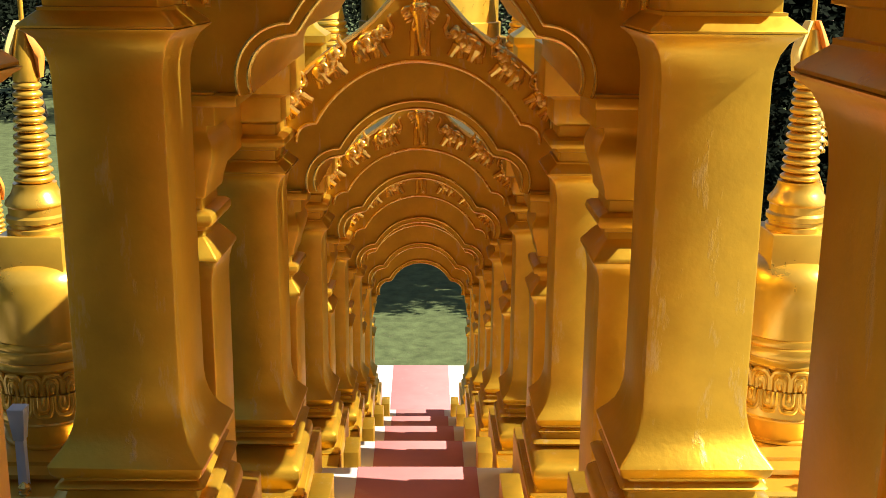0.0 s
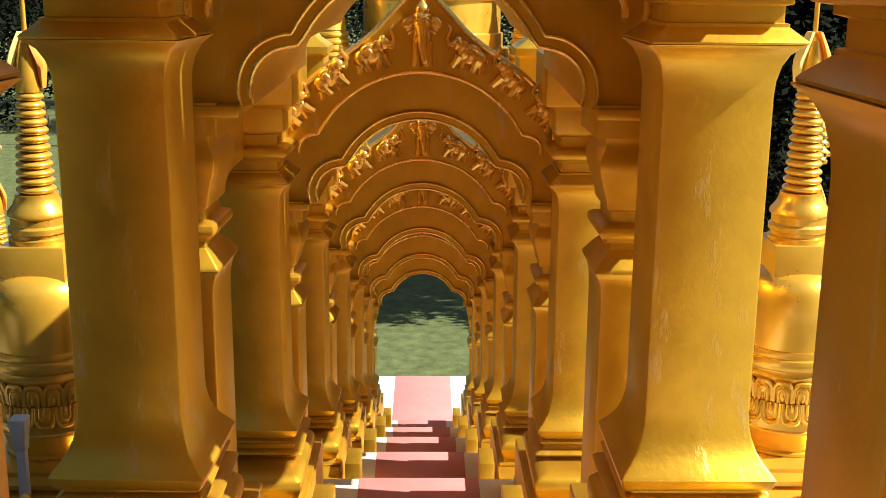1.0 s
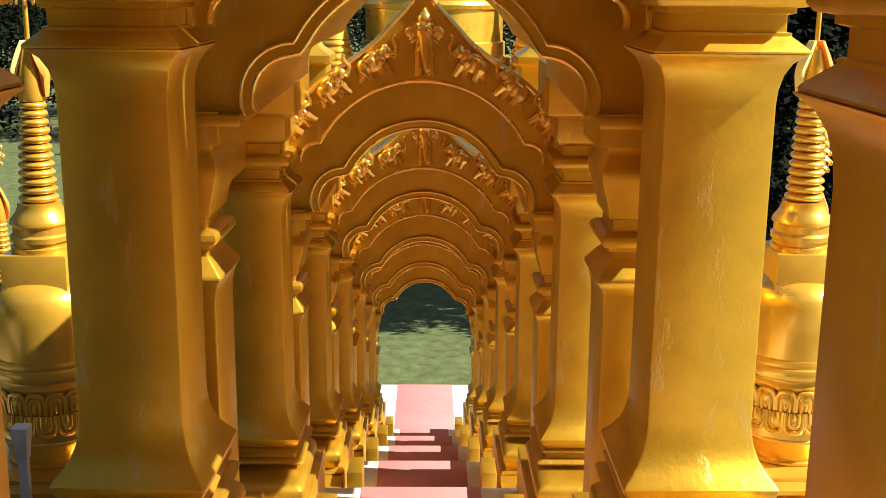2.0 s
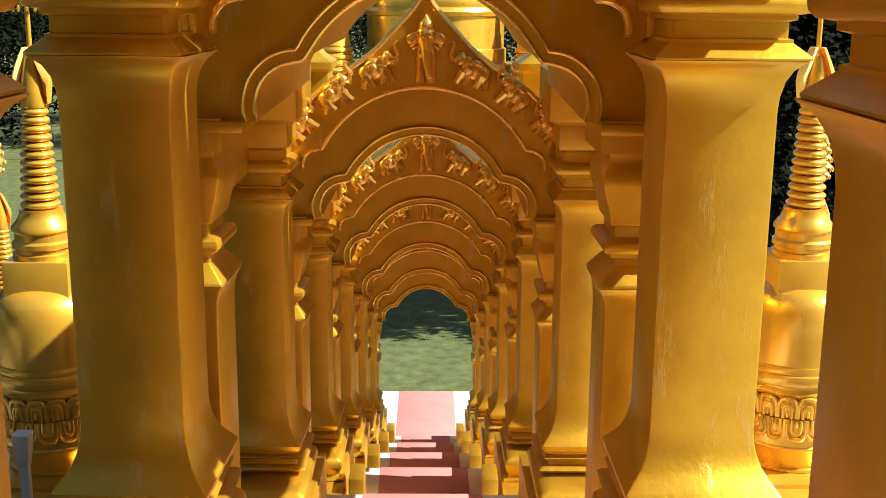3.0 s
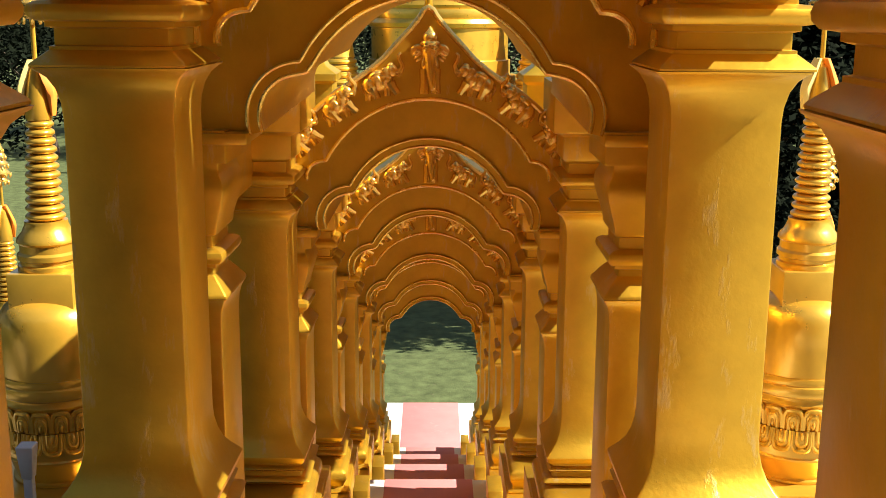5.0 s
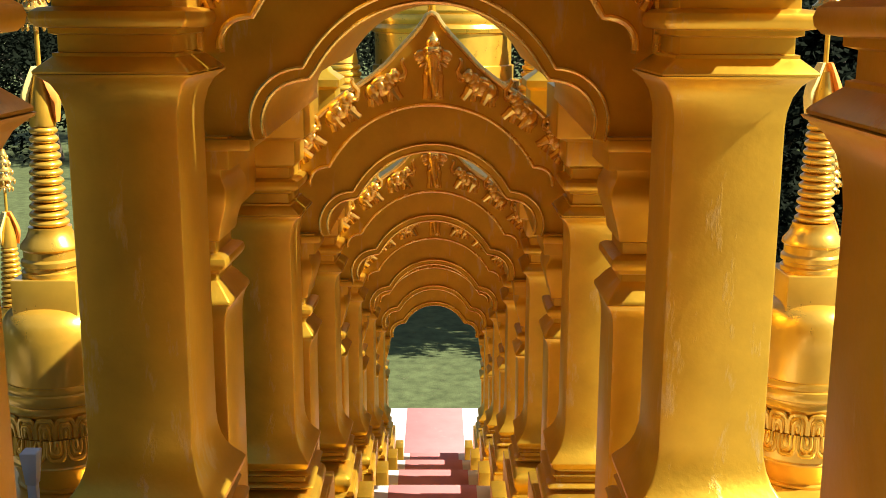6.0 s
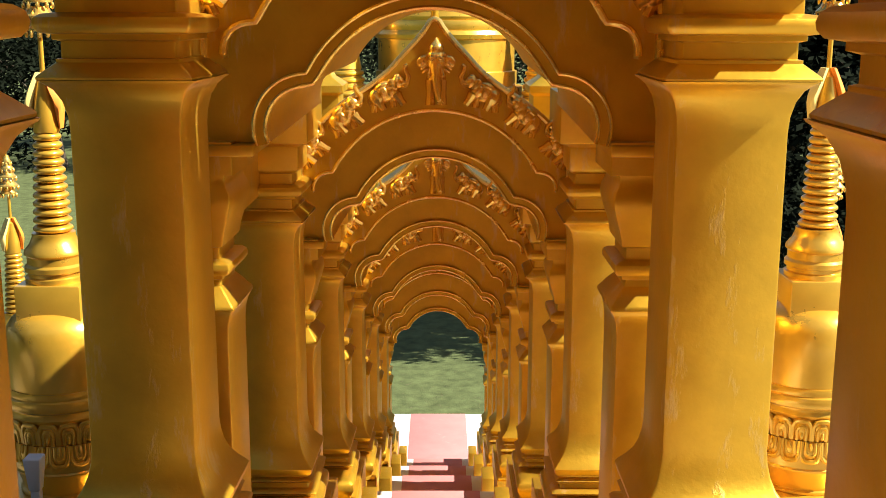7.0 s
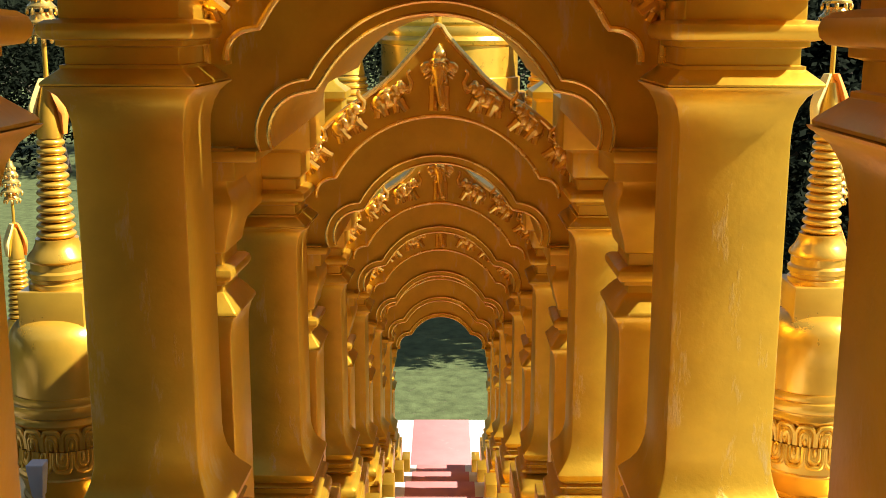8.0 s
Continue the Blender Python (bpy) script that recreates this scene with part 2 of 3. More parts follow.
build_terraces()

# ---- gates ----
PILLAR = [(0.286, -0.05), (0.300, -0.03), (0.306, 0.0), (0.295, 0.016), (0.266, 0.050), (0.240, 0.090), (0.222, 0.138), (0.211, 0.190), (SHAFT, 0.24),
          (SHAFT, 1.49), (0.211, 1.545), (0.224, 1.60), (0.246, 1.642), (0.270, 1.664), (0.281, 1.671), (0.285, 1.678)]
CAPITAL = [(0.285, 1.680), (0.286, 1.688), (0.280, 1.696), (0.232, 1.737), (0.228, 1.740), (0.228, 1.752), (0.212, 1.756), (0.212, 1.815), (0.236, 1.822), (0.236, 1.840),
           (0.270, 1.846), (0.283, 1.862), (0.286, 1.880), (0.280, 1.900), (0.262, 1.912), (0.222, 1.918), (0.222, 1.985),
           (0.250, 1.995), (0.266, 2.02), (0.266, 2.16), (0.290, 2.175), (0.334, 2.19), (0.340, 2.20), (0.340, 2.50)]


# the lower arches carry slimmer capitals with a swelling bracket over them
PILLAR_ARCH = PILLAR[:9] + [(SHAFT, 1.49), (0.208, 1.545), (0.213, 1.60), (0.224, 1.642), (0.236, 1.664), (0.242, 1.671), (0.244, 1.678)]
CAPITAL_ARCH = [(0.244, 1.680), (0.244, 1.690), (0.238, 1.700), (0.224, 1.716), (0.206, 1.742), (0.184, 1.768), (0.170, 1.782), (0.166, 1.815), (0.188, 1.822), (0.190, 1.840),
                (0.214, 1.846), (0.225, 1.862), (0.228, 1.880), (0.223, 1.900), (0.206, 1.912), (0.170, 1.920), (0.170, 1.975), (0.190, 1.985), (0.196, 2.00), (0.200, 2.03),
                (0.210, 2.07), (0.226, 2.12), (0.240, 2.17), (0.246, 2.21), (0.240, 2.25), (0.224, 2.28), (0.218, 2.31), (0.222, 2.34), (0.270, 2.345), (0.270, 2.50)]


def build_pillar(parent, x, y, slim=False):
    """A square pillar with a flared foot and a moulded capital, turned a little outwards."""
    sh = part("pillar", column(PILLAR_ARCH if slim else PILLAR, 0.011), GOLD, parent, "", pose(x, y, 0, 0, 0, 0.0 if x > 0 else -2.0))
    part("capital", column(CAPITAL_ARCH if slim else CAPITAL, 0.012), GOLD, sh, "", None if slim else pose(0.012 if x > 0 else -0.008, 0, 0))
    return sh


def build_pedestal(parent, side):
    """A stepped pedestal under a pillar: plain block, rounded cushion and mouldings."""
    cx, cy = side * CX, SHAFT
    base = part("pedestal", slab(*sorted((side * 0.735, side * 1.53)), -0.66, 0.82, -1.05, -0.44, 0.012), GOLD, parent)
    bm = bmesh.new()
    rings(bm, [square_loop(hx, z, 0.03, hy - 0.145, cx, cy - 0.142) for hx, hy, z in
               ((0.365, 0.60, -0.436), (0.368, 0.604, -0.425), (0.362, 0.598, -0.414), (0.325, 0.56, -0.408), (0.318, 0.553, -0.39), (0.328, 0.563, -0.36), (0.345, 0.58, -0.325), (0.350, 0.586, -0.285), (0.343, 0.579, -0.25), (0.32, 0.555, -0.225), (0.29, 0.52, -0.213), (0.25, 0.46, -0.208))])
    part("cushion", bm, GOLD, base)
    bm = column([(0.27, -0.205), (0.27, -0.185), (0.31, -0.18), (0.325, -0.165), (0.31, -0.15), (0.265, -0.145), (0.255, -0.11), (0.28, -0.105), (0.295, -0.09), (0.28, -0.075), (0.265, -0.07), (0.265, -0.05)], 0.015, cx, cy)
    part("moulding", bm, GOLD, base)
    a, b = sorted((side * 0.548, side * 0.685))
    part("kerb_post", slab(a, b, -0.66, -0.30, -1.05, -0.29, 0.010), GOLD, parent)
    return base


def elephant(h=0.2):
    """A walking elephant in high relief, head to the left, trunk raised; seen from its side."""
    bm = bmesh.new()
    blob(bm, (0.10 * h, 0, 0.53 * h), (0.44 * h, 0.20 * h, 0.30 * h), 0.16, 14)
    blob(bm, (0.32 * h, -0.02 * h, 0.45 * h), (0.25 * h, 0.20 * h, 0.29 * h), 0.3, 12)
    blob(bm, (-0.14 * h, -0.03 * h, 0.55 * h), (0.24 * h, 0.19 * h, 0.26 * h), 0, 12)
    blob(bm, (-0.38 * h, -0.05 * h, 0.73 * h), (0.21 * h, 0.17 * h, 0.21 * h), 0, 12)
    blob(bm, (-0.40 * h, -0.06 * h, 0.90 * h), (0.12 * h, 0.11 * h, 0.08 * h), 0, 8)
    blob(bm, (-0.22 * h, -0.17 * h, 0.70 * h), (0.13 * h, 0.04 * h, 0.19 * h), 0.25, 10)
    tube(bm, [(-0.50 * h, -0.06 * h, 0.66 * h), (-0.64 * h, -0.08 * h, 0.66 * h), (-0.72 * h, -0.08 * h, 0.80 * h), (-0.68 * h, -0.08 * h, 0.98 * h), (-0.70 * h, -0.08 * h, 1.12 * h), (-0.78 * h, -0.08 * h, 1.16 * h)],
         [0.12 * h, 0.095 * h, 0.08 * h, 0.068 * h, 0.06 * h, 0.05 * h], 8)
    tube(bm, [(-0.46 * h, -0.17 * h, 0.60 * h), (-0.56 * h, -0.21 * h, 0.53 * h), (-0.66 * h, -0.21 * h, 0.58 * h)], [0.036 * h, 0.03 * h, 0.012 * h], 6)
    for x, lean, d in ((-0.26, -0.12, -0.09), (-0.12, 0.05, 0.04), (0.28, -0.06, -0.09), (0.42, 0.10, 0.04)):
        tube(bm, [(x * h, d * h, 0.42 * h), ((x + lean * 0.5) * h, d * h, 0.22 * h), ((x + lean) * h, d * h, 0.06 * h)], [0.16 * h, 0.115 * h, 0.115 * h], 8)
    tube(bm, [(0.54 * h, 0, 0.58 * h), (0.61 * h, -0.02 * h, 0.42 * h), (0.57 * h, -0.02 * h, 0.25 * h)], [0.035 * h, 0.027 * h, 0.024 * h], 6)
    blob(bm, (0.10 * h, -0.06 * h, 0.74 * h), (0.25 * h, 0.18 * h, 0.12 * h), 0.16, 10)
    blob(bm, (0.10 * h, -0.17 * h, 0.56 * h), (0.13 * h, 0.06 * h, 0.19 * h), 0.1, 8)
    return bm


def elephant_front(h=0.40):
    """A standing elephant seen from the front, with a domed crown, ears spread and trunk hanging."""
    bm = bmesh.new()
    blob(bm, (0, 0.02 * h, 0.44 * h), (0.17 * h, 0.16 * h, 0.28 * h), 0, 14)
    blob(bm, (0, -0.13 * h, 0.68 * h), (0.145 * h, 0.14 * h, 0.17 * h), 0, 14)
    for s in (-1, 1):
        blob(bm, (s * 0.055 * h, -0.20 * h, 0.77 * h), (0.07 * h, 0.07 * h, 0.06 * h), 0, 10)
        blob(bm, (s * 0.21 * h, -0.09 * h, 0.71 * h), (0.115 * h, 0.035 * h, 0.10 * h), s * 0.5, 10)
        for q in range(3):
            blob(bm, (s * (0.24 - 0.03 * q) * h, -0.11 * h, (0.66 - 0.05 * q) * h), (0.06 * h, 0.022 * h, 0.022 * h), s * 0.6, 8)
        tube(bm, [(s * 0.09 * h, -0.06 * h, 0.40 * h), (s * 0.095 * h, -0.08 * h, 0.20 * h), (s * 0.10 * h, -0.09 * h, 0.0)], [0.095 * h, 0.075 * h, 0.085 * h], 8)
        tube(bm, [(s * 0.08 * h, -0.22 * h, 0.58 * h), (s * 0.12 * h, -0.28 * h, 0.47 * h), (s * 0.12 * h, -0.32 * h, 0.52 * h)], [0.034 * h, 0.026 * h, 0.01 * h], 6)
    tube(bm, [(0, -0.24 * h, 0.66 * h), (0, -0.29 * h, 0.50 * h), (0.01 * h, -0.28 * h, 0.32 * h), (0.03 * h, -0.26 * h, 0.16 * h), (0.05 * h, -0.30 * h, 0.08 * h)],
         [0.095 * h, 0.075 * h, 0.058 * h, 0.046 * h, 0.038 * h], 9)
    lathe([(0.16 * h, 0.80 * h), (0.175 * h, 0.83 * h), (0.16 * h, 0.86 * h), (0.12 * h, 0.865 * h), (0.13 * h, 0.90 * h), (0.125 * h, 0.95 * h), (0.10 * h, 1.0 * h), (0.06 * h, 1.03 * h), (0.045 * h, 1.05 * h), (0.02 * h, 1.08 * h), (0.005 * h, 1.10 * h)], 14, bm, 0, -0.10 * h)
    return bm


CAP = 1.678
PED_IN = [(x, z + CAP) for x, z in [(-0.82, 0.125)] + trefoil(0.82, 0.14, 0.69, 0.265, 0.685, 10) + [(0.82, 0.125)]]


def ogee(n=40):
    """The pointed outline of the pediment, from foot to foot."""
    half = [(0.90, 0.13), (0.90, 0.30), (0.89, 0.46), (0.83, 0.53), (0.71, 0.645), (0.598, 0.734), (0.49, 0.803), (0.405, 0.86), (0.30, 0.945), (0.21, 1.045), (0.12, 1.14), (0.055, 1.22), (0.02, 1.28)]
    return [(-x, z) for x, z in half] + [(x, z) for x, z in half[::-1]]


def build_gate():
    """A gate: two pillars on pedestals and between them an ogee pediment with elephants in relief."""
    root = thing("pediment_gate", "gold painted gate with elephant reliefs on its pointed pediment", "gate", "gates down the stairway")
    for s in (-1, 1):
        build_pillar(root, s * CX, SHAFT)
        build_pedestal(root, s)
    n = 81
    inner = resample(PED_IN, n)
    outer = resample([(x, z + CAP) for x, z in ogee()], n)
    ped = part("pediment", band(inner, outer, 0.36, 0.48), GOLD, root)
    bm = bmesh.new()
    tube(bm, [(x, 0.352, z) for x, z in outer], 0.020, 8)
    part("rim_moulding", bm, GOLD_BRIGHT, ped)
    # Pinnacles added above the view, to throw shade across the passage.
    for s in (-1, 1):
        part("pillar_top", column([(0.255, 2.502), (0.255, 2.58), (0.28, 2.60), (0.28, 2.66), (0.24, 2.68), (0.24, 3.34), (0.28, 3.37), (0.28, 3.43), (0.18, 3.50), (0.05, 3.75)], 0.012, s * CX, SHAFT), GOLD, root)
    # Unseen strip overhead, added for shade; trimmed so sun reaches the arch capitals.
    upper = [(x, z) for x, z in outer if abs(x) < 0.62]
    roof_in = [(x * 0.93, z - 0.10) for x, z in upper]
    roof_out = [(x * 0.985, z - 0.02) for x, z in upper]
    # unseen panels added to keep sun off the arch; the gap lights one capital
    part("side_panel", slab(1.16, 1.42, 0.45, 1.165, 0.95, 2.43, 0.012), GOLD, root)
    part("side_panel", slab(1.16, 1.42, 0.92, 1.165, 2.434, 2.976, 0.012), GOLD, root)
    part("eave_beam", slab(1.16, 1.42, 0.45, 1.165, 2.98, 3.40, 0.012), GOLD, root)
    part("roof", band(roof_in, roof_out, 0.482, 1.19), GOLD, root)
    bm = bmesh.new()
    tube(bm, [(x, 0.355, z) for x, z in resample(PED_IN[1:-1], 70)], 0.014, 8)
    part("arch_moulding", bm, GOLD_BRIGHT, ped)
    part("finial", lathe([(0.028, 1.34), (0.035, 1.36), (0.026, 1.40), (0.032, 1.44), (0.022, 1.47), (0.03, 1.50), (0.012, 1.56), (0.004, 1.66)], 12, None, 0, 0.42), GOLD, ped, "", pose(0, 0, CAP - 0.09))
    part("elephant_relief", elephant_front(0.40), GOLD_BRIGHT, ped, "front-facing crowned elephant in glossy gold relief", pose(0.01, 0.36, CAP + 0.72))
    for s in (-1, 1):
        for x, z, tip, sc in ((0.285, 0.685, 15, 1.0), (0.540, 0.545, 30, 0.97), (0.755, 0.355, 42, 0.93)):
            at = pose(s * x, 0.355, z + CAP, 0, s * tip, 0) @ Matrix.Diagonal((s * sc, 1, sc, 1))
            part("elephant_relief", elephant(0.228), GOLD_BRIGHT, ped, "walking elephant with raised trunk in glossy gold relief", at)
    return root


half_top = [(1.36, 0.82), (1.33, 1.05), (1.20, 1.28), (1.02, 1.46), (0.80, 1.62), (0.60, 1.77), (0.42, 1.92), (0.26, 2.08), (0.12, 2.24), (0.04, 2.38)]
PLATE_TOP = [(-x, z) for x, z in half_top] + [(x, z) for x, z in half_top[::-1]]


def build_arch(vault, end=1.85, slim=True, beam=0.27, out=0.03):
    """A lower arch: two pillars and a plate with a three-lobed opening, with a splayed reveal behind it."""
    root = thing("trefoil_arch", "gold painted three-lobed arch on square pillars", "arch", "arches down the stairway")
    for s in (-1, 1):
        px = s * CX - (out if slim and s < 0 else 0.0)
        build_pillar(root, px, SHAFT, slim)
        part("footing", column([(0.36, -0.95), (0.36, -0.30), (0.33, -0.28), (0.33, -0.16), (0.29, -0.14), (0.29, -0.05)], 0.015, px, SHAFT), GOLD, root)
    n = 91
    rim = resample([(x, z + CAP) for x, z in trefoil(0.83, 0.80, 0.59, 1.14, 1.50, 14)], n)
    near = offset(rim, -0.056)
    outer = resample([(x, z + CAP) for x, z in PLATE_TOP], n)
    plate = part("arch_plate", band(near, outer, 0.02, 0.16), GOLD, root)
    bm = band(near, rim, -0.016, 0.018)
    moulding = part("arch_moulding", bm, GOLD, plate, "worn raised rim along the opening")
    for path, r in ((near, 0.011), (rim, 0.011)):
        bm = bmesh.new()
        tube(bm, [(x, -0.013, z) for x, z in path], r, 8)
        part("bead", bm, GOLD_BRIGHT, moulding)
    for s in (-1, 1):
        a, b = sorted((s * 0.835, s * 1.40))
        part("ledge", slab(a, b, -0.09, 0.40, CAP + 0.755, CAP + 0.812, 0.012), GOLD, plate)
    if vault:
        far = resample([(x + 0.03, z + CAP) for x, z in trefoil(0.745, 0.87, 0.53, 1.12, 1.44, 14)], n)
        bm = bmesh.new()
        rows = []
        for path, y, off in ((near, 0.163, 0.0), (far, end - 0.05, 0.0), (far, end - 0.05, 0.07), (near, 0.163, 0.07)):
            rows.append([bm.verts.new((x * (1 + off * 0.9), y, z + off)) for x, z in path])
        for a, b in zip(rows, rows[1:] + rows[:1]):
            for i in range(n - 1):
                bm.faces.new((a[i], a[i + 1], b[i + 1], b[i]))
        bm.faces.new([r[0] for r in rows])
        bm.faces.new([r[-1] for r in rows][::-1])
        part("vault", bm, GOLD, plate)
        # Hidden beams added as sun blocks, lower on the left to light the chedi.
        for s in (-1, 1):
            a, b = sorted((s * 1.12, s * 1.38))
            part("side_beam", slab(a, b, 0.50, end, CAP + beam, CAP + (1.42 if s > 0 else 1.06), 0.015), GOLD, root)
    return root


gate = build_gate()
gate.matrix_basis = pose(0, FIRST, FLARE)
# Gate -1 is an unseen addition that shades the nearest pillars.
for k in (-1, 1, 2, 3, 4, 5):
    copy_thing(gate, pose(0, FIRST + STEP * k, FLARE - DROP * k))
for ob in gate.children:        # the pediment of the nearest gate hangs a little lower
    if ob.name.split(".")[0] == "pediment":
        ob.matrix_basis = pose(0, 0, -0.062)
BACK, SINK = 1.182, 0.11
arch_a = build_arch(True)
arch_a.matrix_basis = pose(0, FIRST + BACK, FLARE - DROP - SINK)
for k in range(1, 5):
    copy_thing(arch_a, pose(0, FIRST + BACK + STEP * k, FLARE - DROP * (k + 1) - SINK - (0, 0, 0.02, 0.10, 0.13)[k]))
arch_last = build_arch(False, out=0.0)
arch_last.matrix_basis = pose(0, FIRST + BACK + STEP * 5, FLARE - DROP * 6 - SINK - 0.13)
# Unseen bays added to shade the landing behind and dim the near pillars.
copy_thing(arch_a, pose(0, FIRST + BACK - 2 * STEP, FLARE + DROP - SINK))
copy_thing(arch_a, pose(0, FIRST + BACK - 3 * STEP, FLARE + DROP - SINK))       # the added bays run back to the added wall
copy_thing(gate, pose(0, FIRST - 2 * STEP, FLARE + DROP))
for ob in arch_a.children:      # the nearest arch stands a little wider on its shaded side
    kind = ob.name.split(".")[0]
    if kind == "pillar" and ob.location.x < 0:
        ob.location.x -= 0.058
    elif kind == "footing" and min(v.co.x for v in ob.data.vertices) < 0:
        ob.location.x -= 0.058
arch_top = build_arch(True, 2.225, False, 0.30)
arch_top.matrix_basis = pose(-0.003, 1.90, FLARE + 0.014) @ Matrix.Diagonal((0.984, 1, 1, 1))
# Overhangs added outside the view, to block sun from the left pillar's foot.
for s in (-1, 1):
    a, b = sorted((s * 1.152, s * 1.80))
    bm = slab(a, b, 1.45, 1.88, 2.27, 2.36, 0.012)
    a, b = sorted((s * 1.58, s * 1.79))
    slab(a, b, 1.46, 1.87, 1.80, 2.28, 0.012, bm)
    part("eave", bm, GOLD, arch_top)


# ---- chedis ----
def ring_profile(z0, z1, r0, r1, n):
    out = []
    for i in range(n):
        a, b = z0 + (z1 - z0) * i / n, z0 + (z1 - z0) * (i + 1) / n
        r = r0 + (r1 - r0) * (i + 0.5) / n
        for j in range(7):
            u = j / 6
            out.append((r * (0.80 + 0.20 * math.sin(math.pi * u) ** 0.6), a + (b - a) * u))
    return out


def petal(w, h, up):
    """A square-cornered lotus petal: a swelling leaf with a raised rim, an inner rim and a bud."""
    bm = bmesh.new()
    d = 1 if up else -1
    pts = [(-w, 0), (-w, 0.72 * h * d), (-0.62 * w, h * d), (0.62 * w, h * d), (w, 0.72 * h * d), (w, 0)]
    tube(bm, [(x, 0.25 * x * x / 0.09, z) for x, z in resample(pts, 19)], 0.021, 7)
    tube(bm, [(x * 0.50, -0.006, z * 0.68) for x, z in resample(pts, 15)], 0.015, 7)
    blob(bm, (0, 0.012, 0.45 * h * d), (0.9 * w, 0.03, 0.5 * h), 0, 10)
    blob(bm, (0, -0.012, 0.25 * h * d), (0.24 * w, 0.018, 0.22 * h), 0, 8)
    return bm


def build_chedi():
    """A bell-shaped chedi; its origin lies at eye height less the terrace's fall."""
    root = thing("bell_chedi", "gold painted bell-shaped chedi with a ringed spire", "chedi", "chedis beside the stairway")
    part("base", column([(0.92, -5.10), (0.92, -4.55), (0.86, -4.53), (0.86, -4.48), (0.78, -4.46), (0.74, -4.43), (0.74, -4.15), (0.80, -4.13), (0.82, -4.10), (0.80, -4.07), (0.70, -4.05), (0.62, -4.01), (0.66, -3.99), (0.66, -3.95), (0.56, -3.92), (0.56, -3.885), (0.48, -3.87)], 0.03), GOLD_CHEDI, root)
    knob, rosette = None, None
    for q in range(4):
        for x in (-0.36, 0.0, 0.36):
            at = pose(0, 0, -4.072, 0, 0, 90 * q) @ pose(x, -0.76, 0)
            knob = again(knob, root, at) if knob else part("knob", lathe([(0.045, 0.0), (0.05, 0.02), (0.03, 0.03), (0.045, 0.055), (0.05, 0.075), (0.032, 0.10), (0.014, 0.12), (0.005, 0.16)], 10), GOLD_BRIGHT, root, "", at)
        for x in (-0.55, -0.18, 0.18, 0.55):
            at = pose(0, 0, -4.29, 0, 0, 90 * q) @ pose(x, -0.742, 0, 90)
            if rosette:
                again(rosette, root, at)
            else:
                bm = bmesh.new()
                spiral = [((0.095 - 0.0055 * i) * math.cos(0.55 * i), (0.095 - 0.0055 * i) * math.sin(0.55 * i), 0.0) for i in range(17)]
                tube(bm, spiral, 0.016, 6)
                blob(bm, (0, 0, 0), (0.022, 0.022, 0.02), 0, 8)
                rosette = part("scroll", bm, GOLD_BRIGHT, root, "", at)
    part("drum", lathe([(0.37, -3.872), (0.385, -3.865), (0.385, -3.845), (0.362, -3.835), (0.375, -3.78), (0.405, -3.68), (0.420, -3.655), (0.440, -3.648), (0.443, -3.632), (0.430, -3.620), (0.425, -3.53), (0.425, -3.39), (0.41, -3.37), (0.41, -3.20), (0.44, -3.19), (0.455, -3.16), (0.44, -3.13), (0.44, -3.11), (0.465, -3.09), (0.475, -3.05), (0.465, -3.01), (0.445, -3.0), (0.45, -2.97), (0.44, -2.94)], 48), GOLD_CHEDI, root)
    for up, z, n in ((True, -3.370, 18), (False, -3.380, 18)):
        first = None
        for i in range(n):
            at = pose(0, 0, z, 0, 0, 360 / n * (i + (0 if up else 0.5))) @ pose(0, -0.43, 0, 6 if up else -5)
            first = again(first, root, at) if first else part("petal", petal(0.0655, 0.168, up), GOLD_CHEDI, root, "", at)
    part("bell", lathe([(0.43, -2.945), (0.432, -2.90), (0.434, -2.80), (0.434, -2.70), (0.432, -2.60), (0.422, -2.52), (0.402, -2.45), (0.370, -2.395), (0.325, -2.355), (0.27, -2.33), (0.18, -2.31), (0.10, -2.30)], 48), GOLD_CHEDI, root)
    part("harmika", column([(0.252, -2.40), (0.252, -2.10), (0.246, -2.09)], 0.008), GOLD_CHEDI, root)
    part("spire_base", lathe([(0.235, -2.09), (0.235, -2.05), (0.215, -2.04), (0.215, -2.01), (0.235, -2.0), (0.235, -1.96), (0.215, -1.94), (0.215, -1.88), (0.235, -1.86), (0.23, -1.83), (0.19, -1.78), (0.165, -1.72), (0.165, -1.69)], 32), GOLD_CHEDI, root)
    for i in range(12):
        z, r = -1.69 + 0.068 * i, 0.153 - 0.0042 * i
        part("spire_ring", lathe([(r * (0.68 + 0.32 * math.sin(math.pi * j / 8) ** 0.6), z + 0.0678 * j / 8) for j in range(9)], 28), GOLD_CHEDI, root)
    part("spire_tip", lathe([(0.095, -0.875), (0.10, -0.86), (0.09, -0.72), (0.07, -0.56), (0.055, -0.47), (0.03, -0.445), (0.019, -0.43), (0.019, -0.06), (0.012, 0.5)], 16), GOLD_CHEDI, root)
    bm = bmesh.new()
    for i, (z, r) in enumerate(((-0.08, 0.10), (0.02, 0.13), (0.14, 0.11), (0.25, 0.085), (0.34, 0.06))):
        lathe([(r * 0.6, z), (r, z + 0.005), (r, z + 0.02), (r * 0.75, z + 0.05), (r * 0.62, z + 0.085), (r * 0.58, z + 0.095)], 16, bm)
        for j in range(10):
            a = 2 * math.pi * j / 10
            blob(bm, (r * math.cos(a), r * math.sin(a), z - 0.02), (0.014, 0.014, 0.03), 0, 6)
    part("umbrella_finial", bm, GOLD_BRIGHT, root, "pierced tiered umbrella of bright gilt metal")
